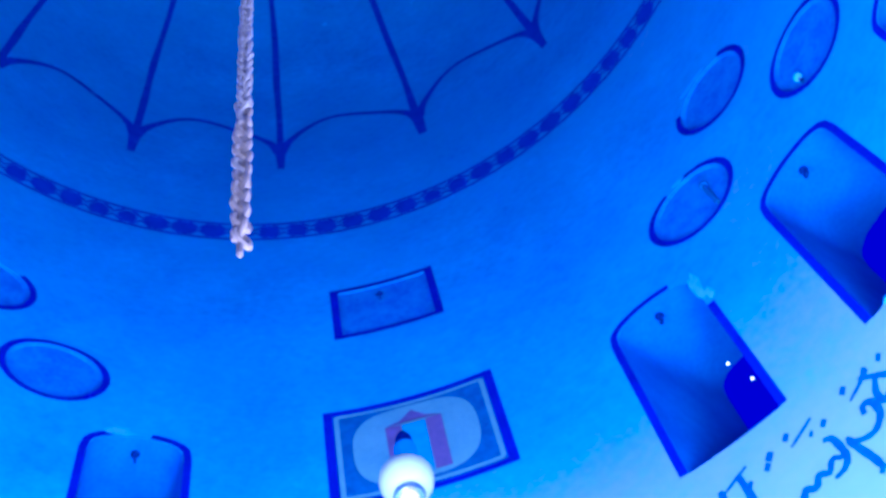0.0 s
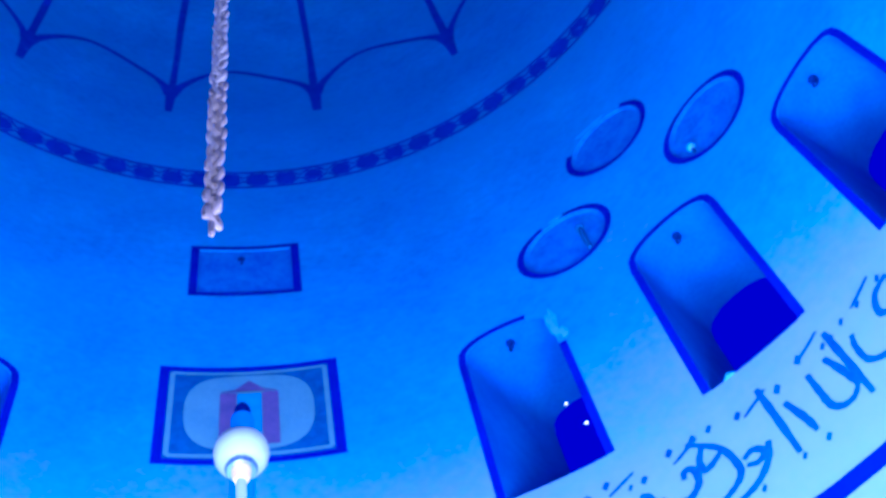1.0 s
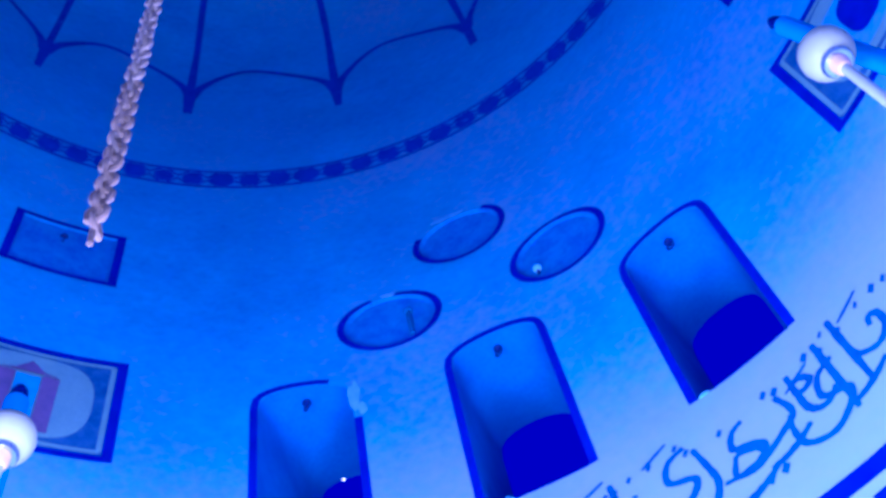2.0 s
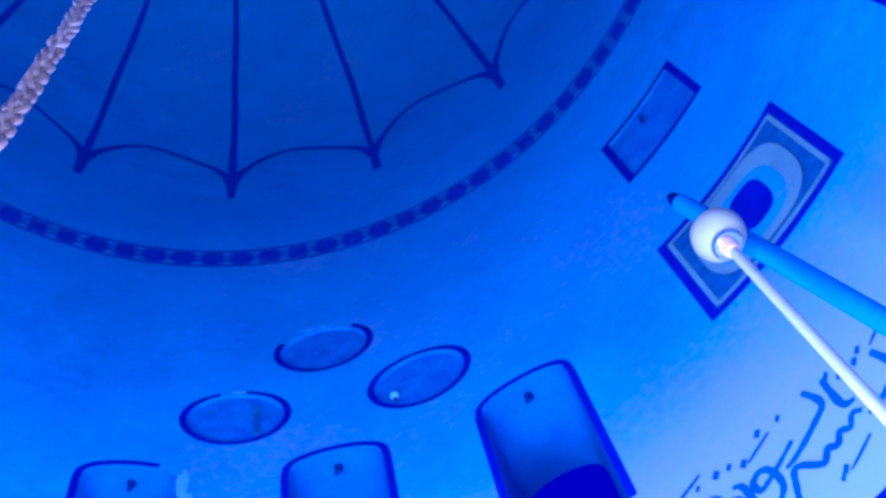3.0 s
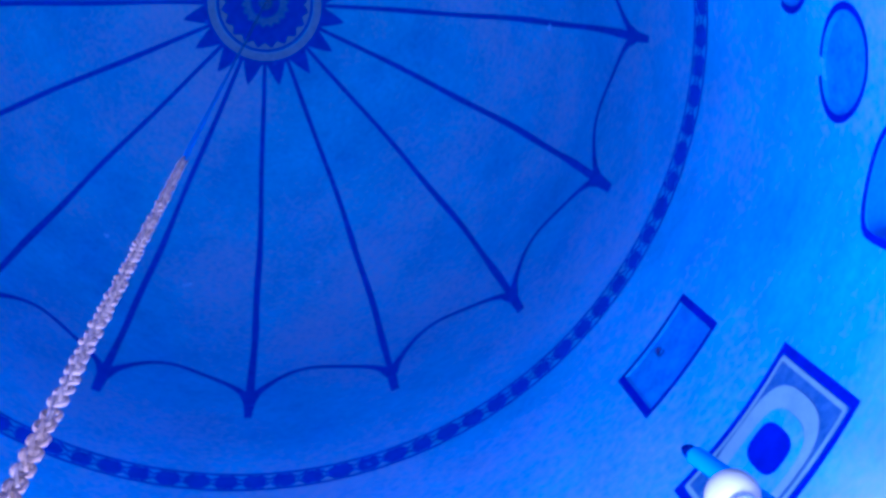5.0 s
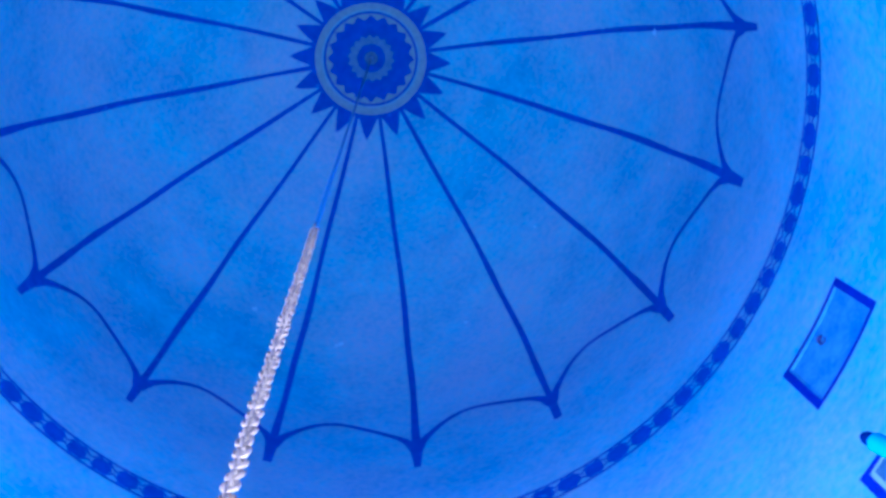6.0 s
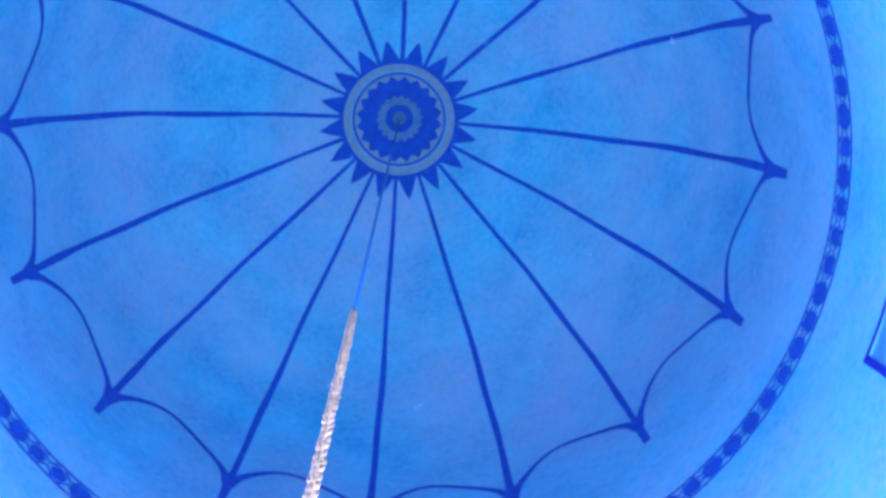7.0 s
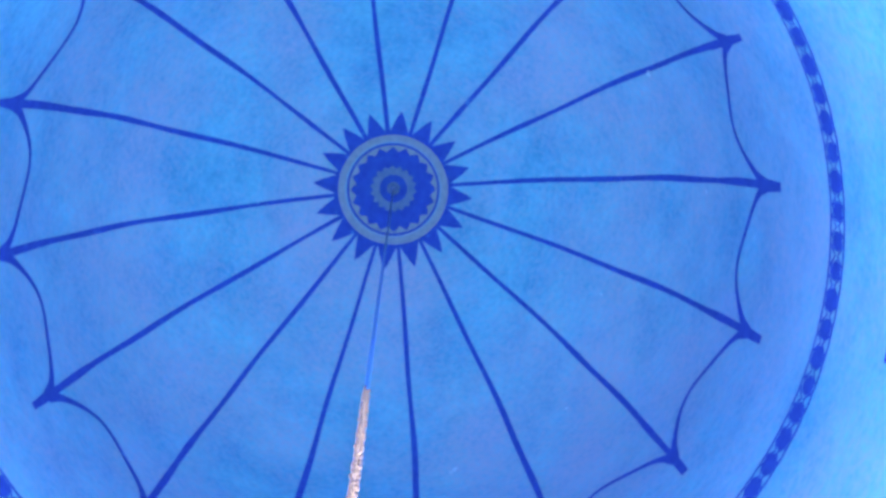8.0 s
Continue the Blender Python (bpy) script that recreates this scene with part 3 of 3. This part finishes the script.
for g in GROUPS[:1]:
    ob = thing("iron_strip", "short dark iron strip fixed in the round niche", "iron strip", place=at(1.003, ROUND_LOW - 0.02, g - 0.4242 + 0.09))
    bm = bmesh.new()
    lathe(bm, [(0, -0.13), (0.012, -0.125), (0.014, 0.0), (0.011, 0.12), (0, 0.125)], 8)
    part("strip", bm, WIRE, ob)
    bm = bmesh.new()
    lathe(bm, [(0, 0.115), (0.022, 0.115), (0.022, 0.128), (0, 0.128)], 10)
    part("washer", bm, WIRE, ob)


def lump(bay, size, seed):
    """A lump of fallen plaster on a window sill."""
    r = random.Random(seed)
    bm = bmesh.new()
    lathe(bm, [(0, size * 1.5), (size * 0.35, size * 1.1), (size * 0.7, size * 0.5), (size, 0), (0, 0)], 9)
    for v in bm.verts:
        if v.co.z > 0.002:
            v.co += Vector((r.uniform(-1, 1), r.uniform(-1, 1), r.uniform(-1, 1))) * size * 0.15
    ob = new("plaster_lump", mesh("plaster_lump", bm, BARE))
    ob.location = at(1.009, WIN_LOW, bay)
    tagged(ob, "pale lump of fallen plaster on the window sill", "rubble")


lump(2.392, 0.042, 1)
lump(3.175, 0.040, 2)

# ---- globe lamps on tall posts ----


def globe_lamp(bay, r, z):
    base = at(r, -0.5, bay)
    tall = (z + 0.5) * UNIT
    ob = thing("globe_lamp", "white globe lamp on a tall slim white post", "lamp post", "globe lamps", place=base)
    bm = bmesh.new()
    q = 0.090
    lathe(bm, [(0, tall + q), (0.29 * q, tall + 0.96 * q), (0.57 * q, tall + 0.82 * q), (0.81 * q, tall + 0.59 * q), (0.96 * q, tall + 0.29 * q), (q, tall), (0.96 * q, tall - 0.29 * q), (0.81 * q, tall - 0.59 * q), (0.57 * q, tall - 0.82 * q), (0.43 * q, tall - 0.9 * q), (0, tall - 0.9 * q)], 32)
    globe = part("globe", bm, OPAL, ob, "white opal globe", True)
    bm = bmesh.new()
    lathe(bm, [(0, tall - 0.078), (0.050, tall - 0.074), (0.053, tall - 0.088), (0.046, tall - 0.100), (0, tall - 0.102)], 28)
    part("collar", bm, CHROME, globe, "chrome collar", True)
    bm = bmesh.new()
    lathe(bm, [(0, tall - 0.094), (0.032, tall - 0.094), (0.030, tall - 0.128), (0.022, tall - 0.150), (0, tall - 0.150)], 24)
    part("socket", bm, PINK, globe, "pinkish socket cup", True)
    bm = bmesh.new()
    lathe(bm, [(0, tall - 0.14), (0.0170, tall - 0.14), (0.021, tall * 0.5), (0.026, 0.06), (0, 0.06)], 18)
    part("post", bm, WHITE, ob, "", True)
    bm = bmesh.new()
    lathe(bm, [(0, 0.07), (0.05, 0.07), (0.14, 0.03), (0.16, 0.0), (0, 0)], 24)
    part("foot", bm, WHITE, ob, "", True)
    return ob


globe_lamp(0.545, 0.620, 1.170)
globe_lamp(4.550, 0.690, 1.275)


# ---- blue poles behind the lamps ----
def blue_pole(top, foot, wide):
    """A tall blue plastic pole from the floor up, with a dark plug in its upper end."""
    a, b = Vector(top) * UNIT + Vector((0, 0, EYE)), Vector(foot) * UNIT + Vector((0, 0, EYE))
    ob = thing("blue_pole", "tall bright blue plastic pole with a dark plugged top", "pole", "blue poles", place=b)
    along = (b - a).normalized()
    side = along.cross(Vector((0, 1, 0))).normalized()
    face = side.cross(along).normalized()
    size = (b - a).length

    def sweep(bm, profile, n=20):
        rows = [[bm.verts.new(a - b + along * d + (side * math.cos(math.tau * i / n) + face * math.sin(math.tau * i / n)) * max(r, 0.0004)) for i in range(n)] for r, d in profile]
        for p, q in zip(rows, rows[1:]):
            for i in range(n):
                bm.faces.new((p[i], q[i], q[(i + 1) % n], p[(i + 1) % n]))

    bm = bmesh.new()
    sweep(bm, [(0, 0.004), (wide * 0.8, 0.004), (wide * 0.97, 0.0), (wide, 0.012), (wide, size), (0, size)])
    pipe = part("pipe", bm, TUBE, ob, "", True)
    bm = bmesh.new()
    sweep(bm, [(0, -0.10), (wide * 0.45, -0.095), (wide * 0.68, -0.07), (wide * 0.74, -0.04), (wide * 0.70, -0.015), (wide * 0.70, 0.02)])
    part("plug", bm, RUBBER, pipe, "dark rounded plug", True)


blue_pole((0.705, -0.149, 1.388), (0.705, -0.149, -0.5), 0.044)
blue_pole((-0.1405, -0.722, 1.489), (-0.432, -0.778, -0.5), 0.036)

# ---- the chain that hangs from the crown ----
CHAIN_LOW, CHAIN_TOP = 0.368 * UNIT + EYE, 1.122 * UNIT + EYE
chain = thing("hanging_chain", "worn steel chain hanging free on a thin dark cable", "chain", place=(0, 0, APEX * UNIT + EYE))
chain.rotation_mode = "QUATERNION"
chain.rotation_quaternion = Vector((0, 0, -1)).rotation_difference(Vector((-0.068, -0.058, CHAIN_LOW - APEX * UNIT - EYE)))
bm = bmesh.new()
lathe(bm, [(0, 0.0), (0.0065, 0.0), (0.0065, CHAIN_TOP - APEX * UNIT - EYE), (0, CHAIN_TOP - APEX * UNIT - EYE)], 8)
part("cable", bm, WIRE, chain, "thin dark cable")
PITCH, HALF_W, WIREW = 0.0200, 0.0097, 0.0032


def link_mesh(mat):
    bm = bmesh.new()
    n, m, rows = 14, 6, []
    straight = 0.0032
    for i in range(n):
        a = math.tau * i / n
        c = Vector((HALF_W * math.cos(a), 0, HALF_W * math.sin(a) + math.copysign(straight, math.sin(a))))
        o = Vector((math.cos(a), 0, math.sin(a)))
        rows.append([bm.verts.new(c + WIREW * (o * math.cos(math.tau * j / m) + Vector((0, 1, 0)) * math.sin(math.tau * j / m))) for j in range(m)])
    for i in range(n):
        p, q = rows[i], rows[(i + 1) % n]
        for j in range(m):
            bm.faces.new((p[j], p[(j + 1) % m], q[(j + 1) % m], q[j]))
    return mesh("chain_link", bm, mat, True)


# DULL links, darker and bluer, get more frequent toward the chain's top
LINK, RUSTY, DULL = link_mesh(STEEL), link_mesh(RUST), link_mesh(BLUISH)
count = int((CHAIN_TOP - CHAIN_LOW) / PITCH)
for k in range(count):
    z = CHAIN_LOW + 0.03 + k * PITCH - (APEX * UNIT + EYE)
    shared("chain_link", RUSTY if k < 8 or (k < 20 and rng.random() < 0.6) else DULL if rng.random() < (k - count + 24) / 20 else LINK, chain, pose(rng.uniform(-1, 1) * 0.0015, rng.uniform(-1, 1) * 0.0015, z, rng.uniform(-6, 6), rng.uniform(-6, 6), (45 if k % 2 else -45) + rng.uniform(-7, 7)))
bm = bmesh.new()
lathe(bm, [(0, 0.0), (0.003, 0.004), (0.0035, 0.03), (0, 0.032)], 8, (0, 0, CHAIN_LOW - (APEX * UNIT + EYE) - 0.012))
part("end_pin", bm, RUST, chain)

# ---- floor and ground ----
bm = bmesh.new()
lathe(bm, [(0, 0.0), (3.0, 0.0), (3.57, 0.0), (3.57, -0.2), (0, -0.2)], 96)
floor = new("floor", mesh("floor", bm, STONE))
tagged(floor, "grey stone floor of the round hall", "floor", kind="structure")
